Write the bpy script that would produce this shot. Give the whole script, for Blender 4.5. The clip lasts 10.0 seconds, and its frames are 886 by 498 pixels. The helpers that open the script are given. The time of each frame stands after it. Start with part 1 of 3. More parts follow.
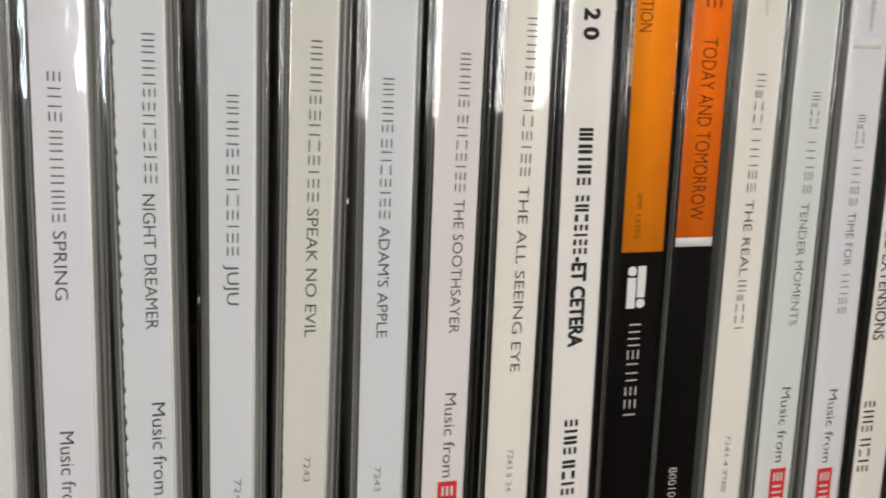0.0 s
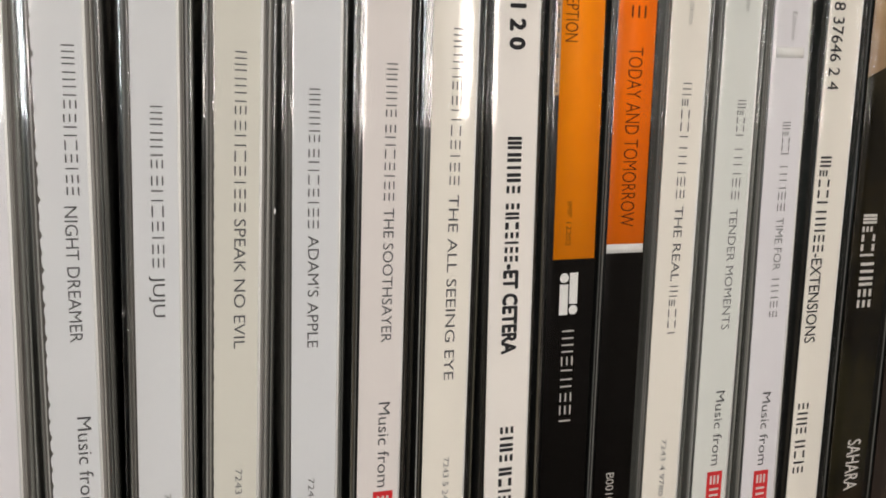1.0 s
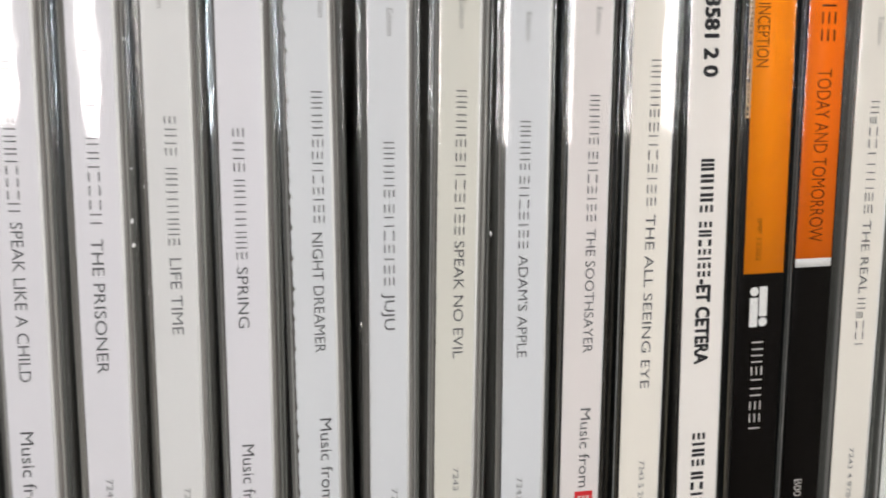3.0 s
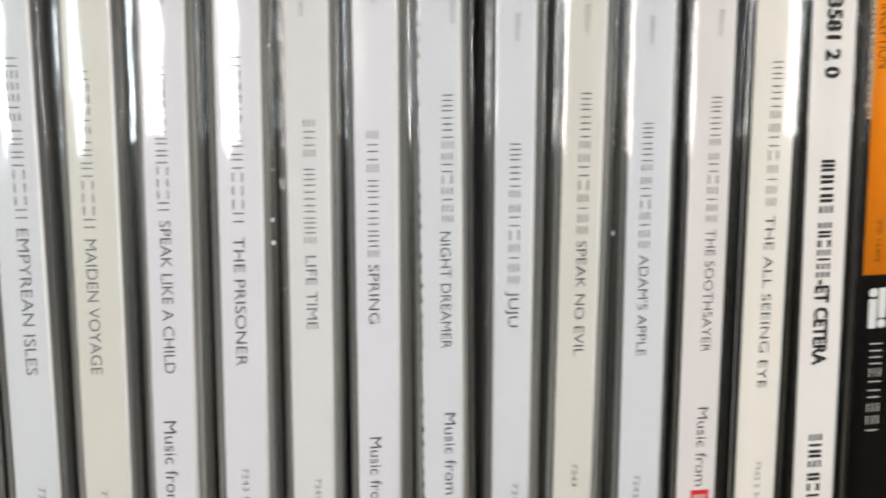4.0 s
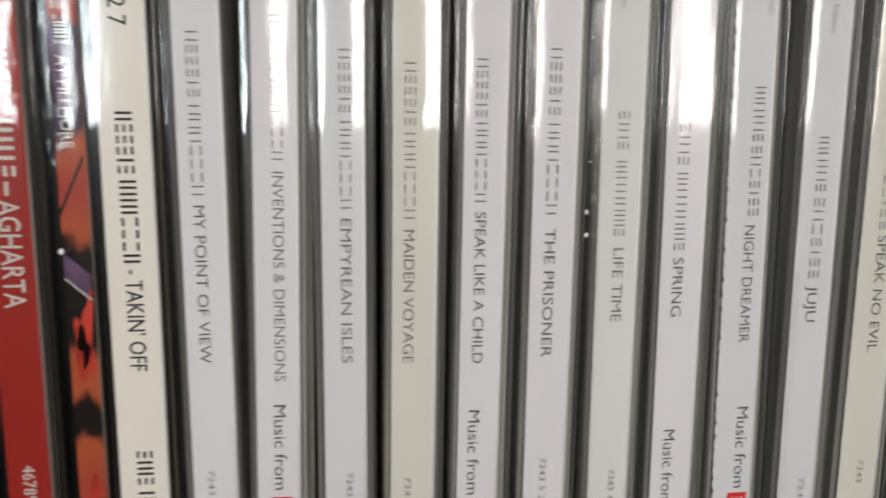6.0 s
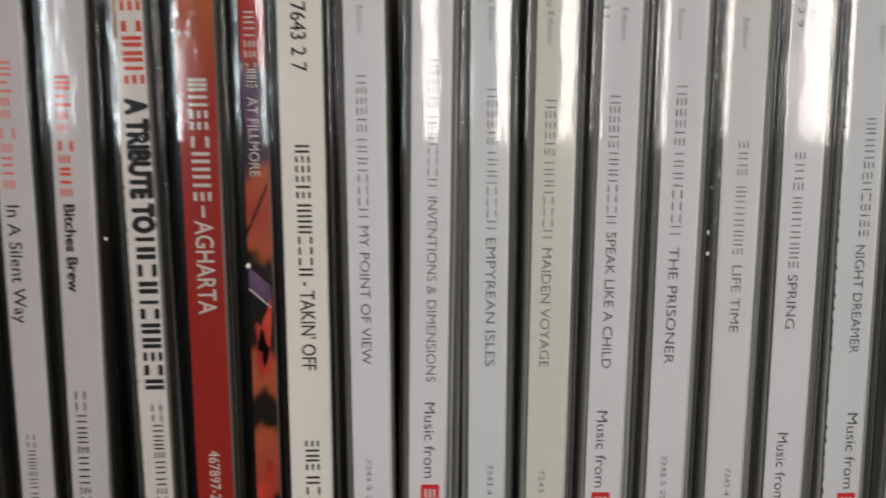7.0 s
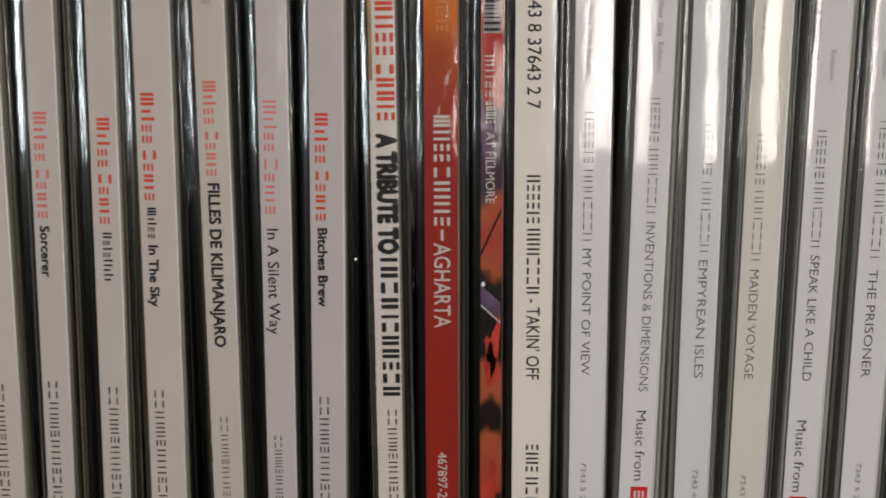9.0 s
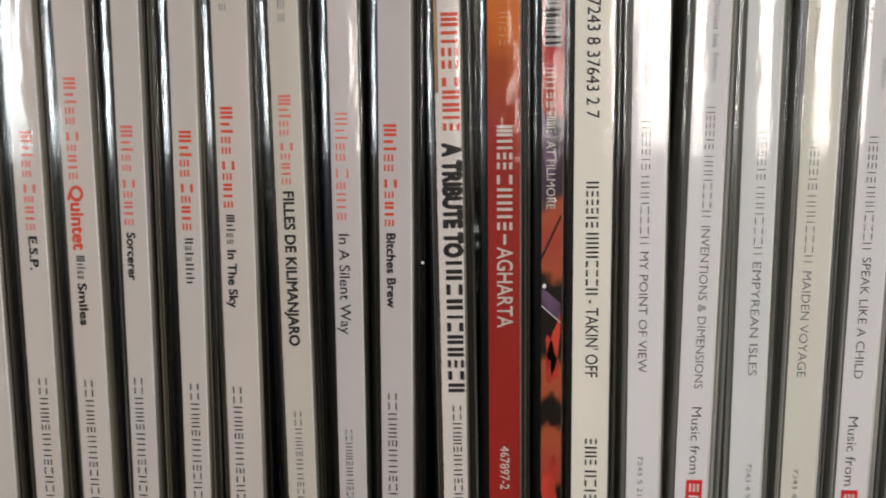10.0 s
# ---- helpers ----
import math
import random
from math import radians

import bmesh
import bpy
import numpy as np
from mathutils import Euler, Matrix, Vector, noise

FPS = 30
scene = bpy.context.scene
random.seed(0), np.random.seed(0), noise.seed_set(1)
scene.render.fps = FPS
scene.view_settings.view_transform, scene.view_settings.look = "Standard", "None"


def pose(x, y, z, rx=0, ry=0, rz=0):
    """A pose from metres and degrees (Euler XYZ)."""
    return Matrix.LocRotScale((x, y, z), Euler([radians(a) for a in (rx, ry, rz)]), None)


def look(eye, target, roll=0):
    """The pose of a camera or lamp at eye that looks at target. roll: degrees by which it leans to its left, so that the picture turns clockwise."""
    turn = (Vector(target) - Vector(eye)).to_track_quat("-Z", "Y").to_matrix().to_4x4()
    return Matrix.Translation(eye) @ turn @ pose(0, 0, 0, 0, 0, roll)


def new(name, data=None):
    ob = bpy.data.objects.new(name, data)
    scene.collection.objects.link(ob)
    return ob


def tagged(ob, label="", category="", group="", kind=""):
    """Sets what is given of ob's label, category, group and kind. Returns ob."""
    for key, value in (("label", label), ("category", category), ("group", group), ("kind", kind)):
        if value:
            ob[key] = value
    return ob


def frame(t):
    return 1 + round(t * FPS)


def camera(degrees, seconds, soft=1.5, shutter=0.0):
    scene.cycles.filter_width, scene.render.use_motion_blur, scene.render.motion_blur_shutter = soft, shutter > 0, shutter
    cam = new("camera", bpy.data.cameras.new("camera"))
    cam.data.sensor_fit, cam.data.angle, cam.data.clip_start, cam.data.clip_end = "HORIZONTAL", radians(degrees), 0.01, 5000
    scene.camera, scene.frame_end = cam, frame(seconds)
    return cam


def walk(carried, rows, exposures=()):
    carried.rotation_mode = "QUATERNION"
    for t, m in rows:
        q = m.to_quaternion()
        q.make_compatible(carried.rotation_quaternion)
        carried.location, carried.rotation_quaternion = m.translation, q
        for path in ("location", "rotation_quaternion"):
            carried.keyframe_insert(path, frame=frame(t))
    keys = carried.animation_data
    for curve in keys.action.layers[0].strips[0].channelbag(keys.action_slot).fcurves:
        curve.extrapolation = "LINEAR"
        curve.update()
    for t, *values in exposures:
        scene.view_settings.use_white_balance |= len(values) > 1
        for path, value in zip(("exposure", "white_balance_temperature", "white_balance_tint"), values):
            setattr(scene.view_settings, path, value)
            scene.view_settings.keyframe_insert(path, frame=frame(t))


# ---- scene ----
cam = camera(55.00, 10.0, soft=1.75, shutter=0.6)
PATH = [
    (0, (0.22579, -0.12019, 0.07911), (0.7908, 1.7645, -0.2798), 2.57),
    (0.2, (0.22680, -0.12105, 0.07956), (0.8266, 1.7552, -0.2809), 2.54),
    (0.5, (0.23050, -0.12152, 0.07947), (0.8779, 1.7413, -0.2534), 2.13),
    (1, (0.23141, -0.12272, 0.07850), (0.8627, 1.7477, -0.2426), 2.14),
    (1.5, (0.23133, -0.12364, 0.07930), (0.8656, 1.7449, -0.2468), 1.90),
    (1.7, (0.23194, -0.12660, 0.07880), (0.8449, 1.7560, -0.2276), 1.41),
    (2, (0.22742, -0.12703, 0.07897), (0.7801, 1.7727, -0.2133), 0.78),
    (2.2, (0.22357, -0.12682, 0.07933), (0.7175, 1.7811, -0.2269), 0.83),
    (2.5, (0.21772, -0.12622, 0.08098), (0.6783, 1.7936, -0.2384), 0.31),
    (2.7, (0.21575, -0.12698, 0.08201), (0.6497, 1.7978, -0.2449), 0.33),
    (3.8, (0.20546, -0.13237, 0.08260), (0.4967, 1.8249, -0.2074), 0.05),
    (4, (0.20132, -0.13040, 0.08131), (0.4794, 1.8274, -0.2185), 0.05),
    (4.5, (0.18710, -0.12655, 0.08064), (0.4391, 1.8355, -0.2139), 0.39),
    (5, (0.18100, -0.12564, 0.08047), (0.4125, 1.8399, -0.2078), -0.07),
    (5.2, (0.17834, -0.12317, 0.07846), (0.4047, 1.8428, -0.2111), -0.01),
    (6.3, (0.15532, -0.12844, 0.08339), (0.3211, 1.8342, -0.2639), 0.54),
    (6.5, (0.15445, -0.13211, 0.08178), (0.2561, 1.8412, -0.2275), -0.16),
    (7, (0.14714, -0.14001, 0.08613), (0.1865, 1.8347, -0.2287), -0.14),
    (7.5, (0.13738, -0.14680, 0.08999), (0.1419, 1.8236, -0.2525), -0.07),
    (8, (0.12773, -0.14949, 0.09227), (0.1123, 1.8240, -0.2318), 0.02),
    (8.2, (0.12505, -0.15020, 0.09159), (0.1131, 1.8230, -0.2220), 0.14),
    (8.5, (0.11966, -0.15142, 0.09091), (0.0832, 1.8215, -0.2352), 0.26),
    (9, (0.11366, -0.15367, 0.08953), (0.0749, 1.8261, -0.1919), -0.20),
    (9.5, (0.10877, -0.15861, 0.09209), (0.0588, 1.8177, -0.2105), -0.30),
    (10, (0.10801, -0.16136, 0.09253), (-0.0063, 1.8135, -0.2024), -0.77),
]
EXPOSURES = ((0.0, 0.13, 6500, 10), (1.0, 0.11, 6750, 12), (2.0, 0.12, 6650, 12), (2.5, 0.23, 6350, 12), (4.0, 0.40, 6350, 10), (5.0, 0.39, 6500, 10), (6.3, -0.07, 6500, 11), (7.0, -0.28, 6550, 11), (8.0, -0.33, 6600, 11), (9.0, -0.25, 6650, 11), (10.0, -0.03, 6700, 11))
walk(cam, [(t, look(eye, target, roll)) for t, eye, target, roll in PATH], EXPOSURES)

# ---- world, windows and exposure ----
world = bpy.data.worlds.new("sky")
scene.world = world
world.use_nodes = True
sky = world.node_tree.nodes.new("ShaderNodeTexSky")
sky.sky_type, sky.sun_disc = "NISHITA", False
sky.sun_elevation, sky.sun_rotation = radians(35), radians(160)
world.node_tree.links.new(sky.outputs[0], world.node_tree.nodes["Background"].inputs[0])
world.node_tree.nodes["Background"].inputs[1].default_value = 0.08

SOUTH, FLOOR, TOP = -2.2, -1.15, 1.35          # the wall with the windows, floor and ceiling heights
WINDOW = (0.27, 0.95, -0.02, 1.05)             # in the south wall: x from, x to, sill, head
SIDE = (-1.28, -0.86, -0.02, 0.58)             # the second one
WEST, EAST, NORTH = -1.7, 2.0, 0.165


def window_light(place, wide, high, watts, tint):
    lamp = bpy.data.lights.new("window_daylight", "AREA")
    lamp.shape, lamp.size, lamp.size_y, lamp.energy, lamp.color = "RECTANGLE", wide, high, watts, tint
    new("window_daylight", lamp).matrix_world = place


window_light(pose((WINDOW[0] + WINDOW[1]) / 2, SOUTH - 0.11, (WINDOW[2] + WINDOW[3]) / 2, 90, 0, 0), WINDOW[1] - WINDOW[0], WINDOW[3] - WINDOW[2], 44, (1.0, 0.95, 0.905))
window_light(pose((SIDE[0] + SIDE[1]) / 2, SOUTH - 0.11, (SIDE[2] + SIDE[3]) / 2, 90, 0, 0), SIDE[1] - SIDE[0], SIDE[3] - SIDE[2], 25, (0.84, 0.95, 1.0))


# ---- materials ----
def material(name):
    m = bpy.data.materials.new(name)
    m.use_nodes = True
    nodes, links = m.node_tree.nodes, m.node_tree.links
    return m, nodes, links, nodes["Principled BSDF"]


def noise_fac(nodes, links, scale, detail=3.0, stretch=(1, 1, 1)):
    co = nodes.new("ShaderNodeTexCoord")
    mp = nodes.new("ShaderNodeMapping")
    mp.inputs["Scale"].default_value = stretch
    n = nodes.new("ShaderNodeTexNoise")
    n.inputs["Scale"].default_value, n.inputs["Detail"].default_value = scale, detail
    links.new(co.outputs["Object"], mp.inputs[0])
    links.new(mp.outputs[0], n.inputs[0])
    return n.outputs["Fac"]


def ramp(nodes, links, fac, stops):
    r = nodes.new("ShaderNodeValToRGB")
    while len(r.color_ramp.elements) < len(stops):
        r.color_ramp.elements.new(0.5)
    for e, (at, col) in zip(r.color_ramp.elements, stops):
        e.position, e.color = at, (*col, 1)
    links.new(fac, r.inputs[0])
    return r.outputs[0]


def bump(nodes, links, fac, strength, distance):
    b = nodes.new("ShaderNodeBump")
    b.inputs["Strength"].default_value, b.inputs["Distance"].default_value = strength, distance
    links.new(fac, b.inputs["Height"])
    return b.outputs[0]


def plain(name, col, rough=0.6, var=0.06, scale=900, stretch=(1, 1, 1), bumps=0.1, depth=0.00005, spec=0.5):
    """A matt surface with a little mottling and fibre."""
    m, nodes, links, p = material(name)
    f = noise_fac(nodes, links, scale, 4, stretch)
    lo, hi = [max(0, c * (1 - var)) for c in col], [min(1, c * (1 + var)) for c in col]
    links.new(ramp(nodes, links, f, [(0.3, lo), (0.7, hi)]), p.inputs["Base Color"])
    p.inputs["Roughness"].default_value = rough
    p.inputs["Specular IOR Level"].default_value = 0.04 if name.startswith(("ink", "bar", "print")) else spec
    if bumps:
        links.new(bump(nodes, links, f, bumps, depth), p.inputs["Normal"])
    return m


def card(name, col):
    """Printed spine card: soft uneven tone along its length, faint fibre."""
    m, nodes, links, p = material(name)
    slow = noise_fac(nodes, links, 40, 2, (1, 1, 0.35))
    fine = noise_fac(nodes, links, 2500, 2)
    a = ramp(nodes, links, slow, [(0.3, [c * 0.95 for c in col]), (0.7, [min(1, c * 1.03) for c in col])])
    mix = nodes.new("ShaderNodeMix")
    mix.data_type, mix.blend_type = "RGBA", "MULTIPLY"
    mix.inputs[0].default_value = 0.25
    links.new(a, mix.inputs[6])
    links.new(ramp(nodes, links, fine, [(0.35, (0.9, 0.9, 0.9)), (0.6, (1, 1, 1))]), mix.inputs[7])
    links.new(mix.outputs[2], p.inputs["Base Color"])
    p.inputs["Roughness"].default_value = 0.5
    p.inputs["Specular IOR Level"].default_value = 0.04
    links.new(bump(nodes, links, fine, 0.08, 0.00003), p.inputs["Normal"])
    return m


def clear(name, tint, rough, wave, scale, stretch, base=0.05, haze=0.0):
    """Thin clear plastic: see-through, with gloss that grows towards grazing."""
    m, nodes, links, p = material(name)
    nodes.remove(p)
    see, gloss, mix, facing = (nodes.new(k) for k in ("ShaderNodeBsdfTransparent", "ShaderNodeBsdfGlossy", "ShaderNodeMixShader", "ShaderNodeLayerWeight"))
    see.inputs[0].default_value = (*tint, 1)
    facing.inputs["Blend"].default_value = 0.5
    power, scaled = nodes.new("ShaderNodeMath"), nodes.new("ShaderNodeMath")
    power.operation, scaled.operation = "POWER", "MULTIPLY_ADD"
    power.inputs[1].default_value = 4.0
    scaled.inputs[1].default_value, scaled.inputs[2].default_value = 0.8, base
    links.new(facing.outputs["Facing"], power.inputs[0])
    links.new(power.outputs[0], scaled.inputs[0])
    smear = nodes.new("ShaderNodeMapRange")     # finger marks and rubbed patches
    smear.inputs["From Min"].default_value, smear.inputs["From Max"].default_value = 0.42, 0.75
    smear.inputs["To Min"].default_value, smear.inputs["To Max"].default_value = rough, rough + 0.16
    links.new(noise_fac(nodes, links, 190, 5, (1, 1, 0.5)), smear.inputs["Value"])
    links.new(smear.outputs[0], gloss.inputs["Roughness"])
    n = bump(nodes, links, noise_fac(nodes, links, scale, 3, stretch), wave, 0.0004)
    links.new(n, gloss.inputs["Normal"])
    links.new(scaled.outputs[0], mix.inputs[0])
    links.new(see.outputs[0], mix.inputs[1])
    veil, both = nodes.new("ShaderNodeBsdfGlossy"), nodes.new("ShaderNodeMixShader")   # fine scratches spread part of the gloss
    veil.inputs["Roughness"].default_value = 0.26
    both.inputs[0].default_value = haze
    links.new(gloss.outputs[0], both.inputs[1])
    links.new(veil.outputs[0], both.inputs[2])
    links.new(both.outputs[0], mix.inputs[2])
    links.new(mix.outputs[0], nodes["Material Output"].inputs[0])
    return m


CARDS = {
    "grey": card("card_grey", (0.74, 0.73, 0.72)),
    "rose": card("card_rose", (0.78, 0.73, 0.71)),
    "cream": card("card_cream", (0.83, 0.785, 0.71)),
    "cream_green": card("card_pale_yellow", (0.71, 0.69, 0.62)),
    "cream_grey": card("card_warm_white", (0.86, 0.815, 0.77)),
    "lilac": card("card_lilac", (0.75, 0.73, 0.76)),
    "cool": card("card_cool", (0.705, 0.715, 0.735)),
    "stone": card("card_stone_grey", (0.565, 0.52, 0.495)),
    "blush": card("card_blush_grey", (0.59, 0.53, 0.50)),
    "sand": card("card_sand", (0.58, 0.53, 0.475)),
    "mauve": card("card_mauve_grey", (0.56, 0.515, 0.52)),
    "green_grey": card("card_green_grey", (0.71, 0.725, 0.69)),
    "black": card("card_black", (0.0022, 0.0016, 0.0013)),
    "dark": card("card_dark", (0.030, 0.022, 0.018)),
}


def art_card(name, slices, wobble, scale):
    """Printed artwork: bands of colour along the spine, their borders made uneven."""
    m, nodes, links, p = material(name)
    co, sep, add = nodes.new("ShaderNodeTexCoord"), nodes.new("ShaderNodeSeparateXYZ"), nodes.new("ShaderNodeMath")
    add.operation = "MULTIPLY_ADD"
    links.new(co.outputs["Object"], sep.inputs[0])
    links.new(noise_fac(nodes, links, scale, 2, (1, 1, 0.55)), add.inputs[0])
    add.inputs[1].default_value = wobble
    size = nodes.new("ShaderNodeMath")
    size.operation = "MULTIPLY_ADD"
    size.inputs[1].default_value, size.inputs[2].default_value = 8.0, -wobble / 2
    links.new(sep.outputs["Z"], size.inputs[0])
    links.new(size.outputs[0], add.inputs[2])
    links.new(ramp(nodes, links, add.outputs[0], slices), p.inputs["Base Color"])
    p.inputs["Roughness"].default_value = 0.45
    p.inputs["Specular IOR Level"].default_value = 0.04
    return m


CARDS["red"] = art_card("card_red", [(0.0, (0.36, 0.026, 0.020)), (0.70, (0.35, 0.030, 0.022)), (0.80, (0.40, 0.08, 0.025)), (0.87, (0.66, 0.17, 0.03)), (1.0, (0.64, 0.19, 0.04))], 0.16, 130)
DARK, BLAZE, FLAME, PLUM = (0.018, 0.013, 0.011), (0.42, 0.065, 0.045), (0.46, 0.105, 0.045), (0.065, 0.042, 0.065)
CARDS["art"] = art_card("card_artwork", [(0.10, DARK), (0.17, DARK), (0.185, BLAZE), (0.255, FLAME), (0.268, DARK), (0.298, DARK), (0.312, FLAME), (0.365, FLAME), (0.38, DARK), (0.49, DARK),
    (0.505, FLAME), (0.56, BLAZE), (0.615, FLAME), (0.632, PLUM), (0.745, PLUM), (0.76, BLAZE), (0.86, (0.48, 0.04, 0.045))], 0.075, 210)
CARDS["brown"] = art_card("card_brown", [(0.0, (0.006, 0.005, 0.003)), (0.2, (0.020, 0.017, 0.008)), (0.34, (0.005, 0.004, 0.003)), (0.48, (0.017, 0.013, 0.006)), (0.6, (0.006, 0.005, 0.003)), (0.8, (0.024, 0.019, 0.010))], 0.5, 260)
INKS = {
    "ink": plain("ink_black", (0.025, 0.025, 0.028), 0.5, 0.2, 3000),
    "ink_soft": plain("ink_dark_grey", (0.085, 0.085, 0.09), 0.5, 0.2, 3000),
    "ink_thin": plain("ink_mid_grey", (0.10, 0.10, 0.105), 0.55, 0.15, 3000),
    "ink_thin_pale": plain("ink_light_grey", (0.17, 0.17, 0.175), 0.55, 0.15, 3000),
    "ink_faint": plain("ink_faint", (0.15, 0.148, 0.148), 0.55, 0.15, 3000),
    "ink_red": plain("ink_red", (0.66, 0.085, 0.045), 0.5, 0.1, 3000),
    "ink_red_pale": plain("ink_red_pale", (0.70, 0.19, 0.16), 0.5, 0.1, 3000),
    "ink_pale": plain("ink_pale", (0.66, 0.62, 0.58), 0.5, 0.1, 3000),
    "ink_gold": plain("ink_gold", (0.62, 0.34, 0.16), 0.5, 0.1, 3000),
    "ink_brown": plain("ink_brown", (0.07, 0.012, 0.004), 0.5, 0.1, 3000),
}
ORANGE_DEEP = plain("print_orange_red", (1.0, 0.185, 0.005), 0.4, 0.04, 200)
ORANGE = plain("print_orange", (1.0, 0.275, 0.006), 0.4, 0.04, 200)
WHITE = plain("print_white", (0.8, 0.79, 0.77), 0.5, 0.03, 2000)
RED = plain("print_signal_red", (0.66, 0.035, 0.04), 0.45, 0.06, 2000)
ART_RED = plain("print_art_red", (0.56, 0.06, 0.04), 0.4, 0.45, 160)
ART_PURPLE = plain("print_art_purple", (0.17, 0.10, 0.185), 0.4, 0.3, 180)
SILVER = plain("print_silver", (0.33, 0.31, 0.32), 0.4, 0.1, 500)
# tan for real print, and for one painted-in brown reflection
TAN = plain("print_and_reflection_tan", (0.46, 0.30, 0.17), 0.5, 0.2, 120)
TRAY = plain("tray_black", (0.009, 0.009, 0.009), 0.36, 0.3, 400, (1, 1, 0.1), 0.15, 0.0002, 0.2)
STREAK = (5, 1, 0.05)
# clear shell edges, painted grey for the light they carry
RIM = plain("clear_edge_grey", (0.19, 0.175, 0.155), 0.45, 0.35, 300, STREAK, 0.3, 0.0002)
CLEAN_RIM = plain("clear_edge_warm_grey", (0.17, 0.155, 0.135), 0.35, 0.45, 300, STREAK, 0.3, 0.0002)
# rim and tray lightened in colour, in place of lens flare in the gaps
RIM_FLARE = plain("rim_flare_lifted", (0.25, 0.235, 0.22), 0.45, 0.35, 300, STREAK, 0.3, 0.0002)
TRAY_FLARE = plain("tray_flare_lifted", (0.13, 0.122, 0.112), 0.34, 0.4, 400, STREAK, 0.15, 0.0002, 0.2)
# rib greys paint the light that clear hinge and tray edges catch
RIB_GLINT = plain("rib_glint_pale", (0.34, 0.335, 0.32), 0.3, 0.35, 300, STREAK, 0.2, 0.0002, 0.2)
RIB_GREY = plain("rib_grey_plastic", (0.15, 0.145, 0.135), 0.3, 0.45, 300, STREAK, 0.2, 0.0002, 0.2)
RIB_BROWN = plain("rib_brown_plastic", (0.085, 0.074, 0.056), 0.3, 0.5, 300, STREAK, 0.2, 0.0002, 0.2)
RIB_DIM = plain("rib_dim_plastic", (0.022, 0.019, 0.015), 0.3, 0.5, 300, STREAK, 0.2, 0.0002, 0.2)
RIMS, TRAYS = (CLEAN_RIM, RIM, RIM_FLARE), (TRAY, TRAY, TRAY_FLARE)
# rib tone lifted likewise, flare put into the colour
RIB_FLARE = plain("rib_flare_lifted", (0.24, 0.23, 0.21), 0.3, 0.4, 300, STREAK, 0.2, 0.0002, 0.2)
RIBS = ((RIB_DIM, RIB_BROWN, RIB_DIM, RIB_DIM, RIB_GREY), (RIB_DIM, RIB_BROWN, RIB_DIM, RIB_GREY, RIB_GLINT), (RIB_FLARE, RIB_GREY, RIB_GREY, RIB_FLARE, RIB_GLINT))
# near-white for the card's folded margin, with the clear edge's glow painted in
FOLD_GLOW = card("card_fold_glow", (0.84, 0.83, 0.81))
CLEAR = clear("clear_plastic", (0.985, 0.985, 0.98), 0.035, 0.28, 130, (2.6, 1, 0.6), 0.031, 0.2)
LID = clear("clear_plastic_lid", (0.90, 0.92, 0.91), 0.07, 0.2, 90, (1, 1, 0.2), 0.04)
WRAP = clear("shrink_film", (0.97, 0.96, 0.95), 0.05, 0.22, 210, (1, 1, 0.45), 0.024)
WALL = plain("wall_paint", (0.13, 0.115, 0.10), 0.8, 0.05, 30, (1, 1, 1), 0.2, 0.002)
CEILING = plain("ceiling_paint", (0.75, 0.74, 0.72), 0.85, 0.04, 30, (1, 1, 1), 0.2, 0.002)
BOARDS = plain("floor_wood", (0.10, 0.06, 0.035), 0.45, 0.3, 14, (1, 8, 1), 0.2, 0.002)
SHELF = plain("shelf_wood", (0.20, 0.12, 0.07), 0.45, 0.3, 30, (1, 10, 10), 0.2, 0.0005)


# ---- building helpers ----
def part(name, bm, mat, parent=None, label=""):
    """One mesh object from a bmesh, under its thing."""
    bmesh.ops.recalc_face_normals(bm, faces=bm.faces)
    me = bpy.data.meshes.new(name)
    bm.to_mesh(me)
    bm.free()
    me.materials.append(mat)
    ob = new(name, me)
    ob.parent = parent
    return tagged(ob, label)


def box(bm, x0, x1, y0, y1, z0, z1, bevel=0.0):
    made = bmesh.ops.create_cube(bm, size=1)["verts"]
    bmesh.ops.transform(bm, verts=made, matrix=Matrix.LocRotScale(((x0 + x1) / 2, (y0 + y1) / 2, (z0 + z1) / 2), None, (x1 - x0, y1 - y0, z1 - z0)))
    if bevel:
        edges = list({e for v in made for e in v.link_edges})
        bmesh.ops.bevel(bm, geom=edges, offset=bevel, segments=2, profile=0.5, affect="EDGES")
    return bm


def extrude(profile, z0, z1, steps=1, sway=None):
    """A closed outline in x and y drawn up from z0 to z1; sway(x, y, z) shifts y."""
    bm = bmesh.new()
    rings = []
    for k in range(steps + 1):
        z = z0 + (z1 - z0) * k / steps
        rings.append([bm.verts.new((x, y + (sway(x, y, z) if sway else 0), z)) for x, y in profile])
    n = len(profile)
    for a, b in zip(rings, rings[1:]):
        for i in range(n):
            bm.faces.new((a[i], a[(i + 1) % n], b[(i + 1) % n], b[i])).smooth = True
    bm.faces.new(rings[0])
    bm.faces.new(rings[-1])
    return bm


MM = 0.001
HEIGHT, DEEP = 0.125, 0.141


def outline_text(body, weight):
    """Flat letters of the built-in font, as points and faces in the text's own units, and its bounds."""
    cu = bpy.data.curves.new("letters", "FONT")
    cu.body, cu.offset, cu.resolution_u = body, weight, 3
    cu.space_character = 1.0
    ob = new("letters", cu)
    bpy.context.view_layer.update()
    me = bpy.data.meshes.new_from_object(ob.evaluated_get(bpy.context.evaluated_depsgraph_get()))
    bpy.data.objects.remove(ob)
    bpy.data.curves.remove(cu)
    return me


me_h = outline_text("H", 0)
CAP = max(v.co.y for v in me_h.vertices)
bpy.data.meshes.remove(me_h)


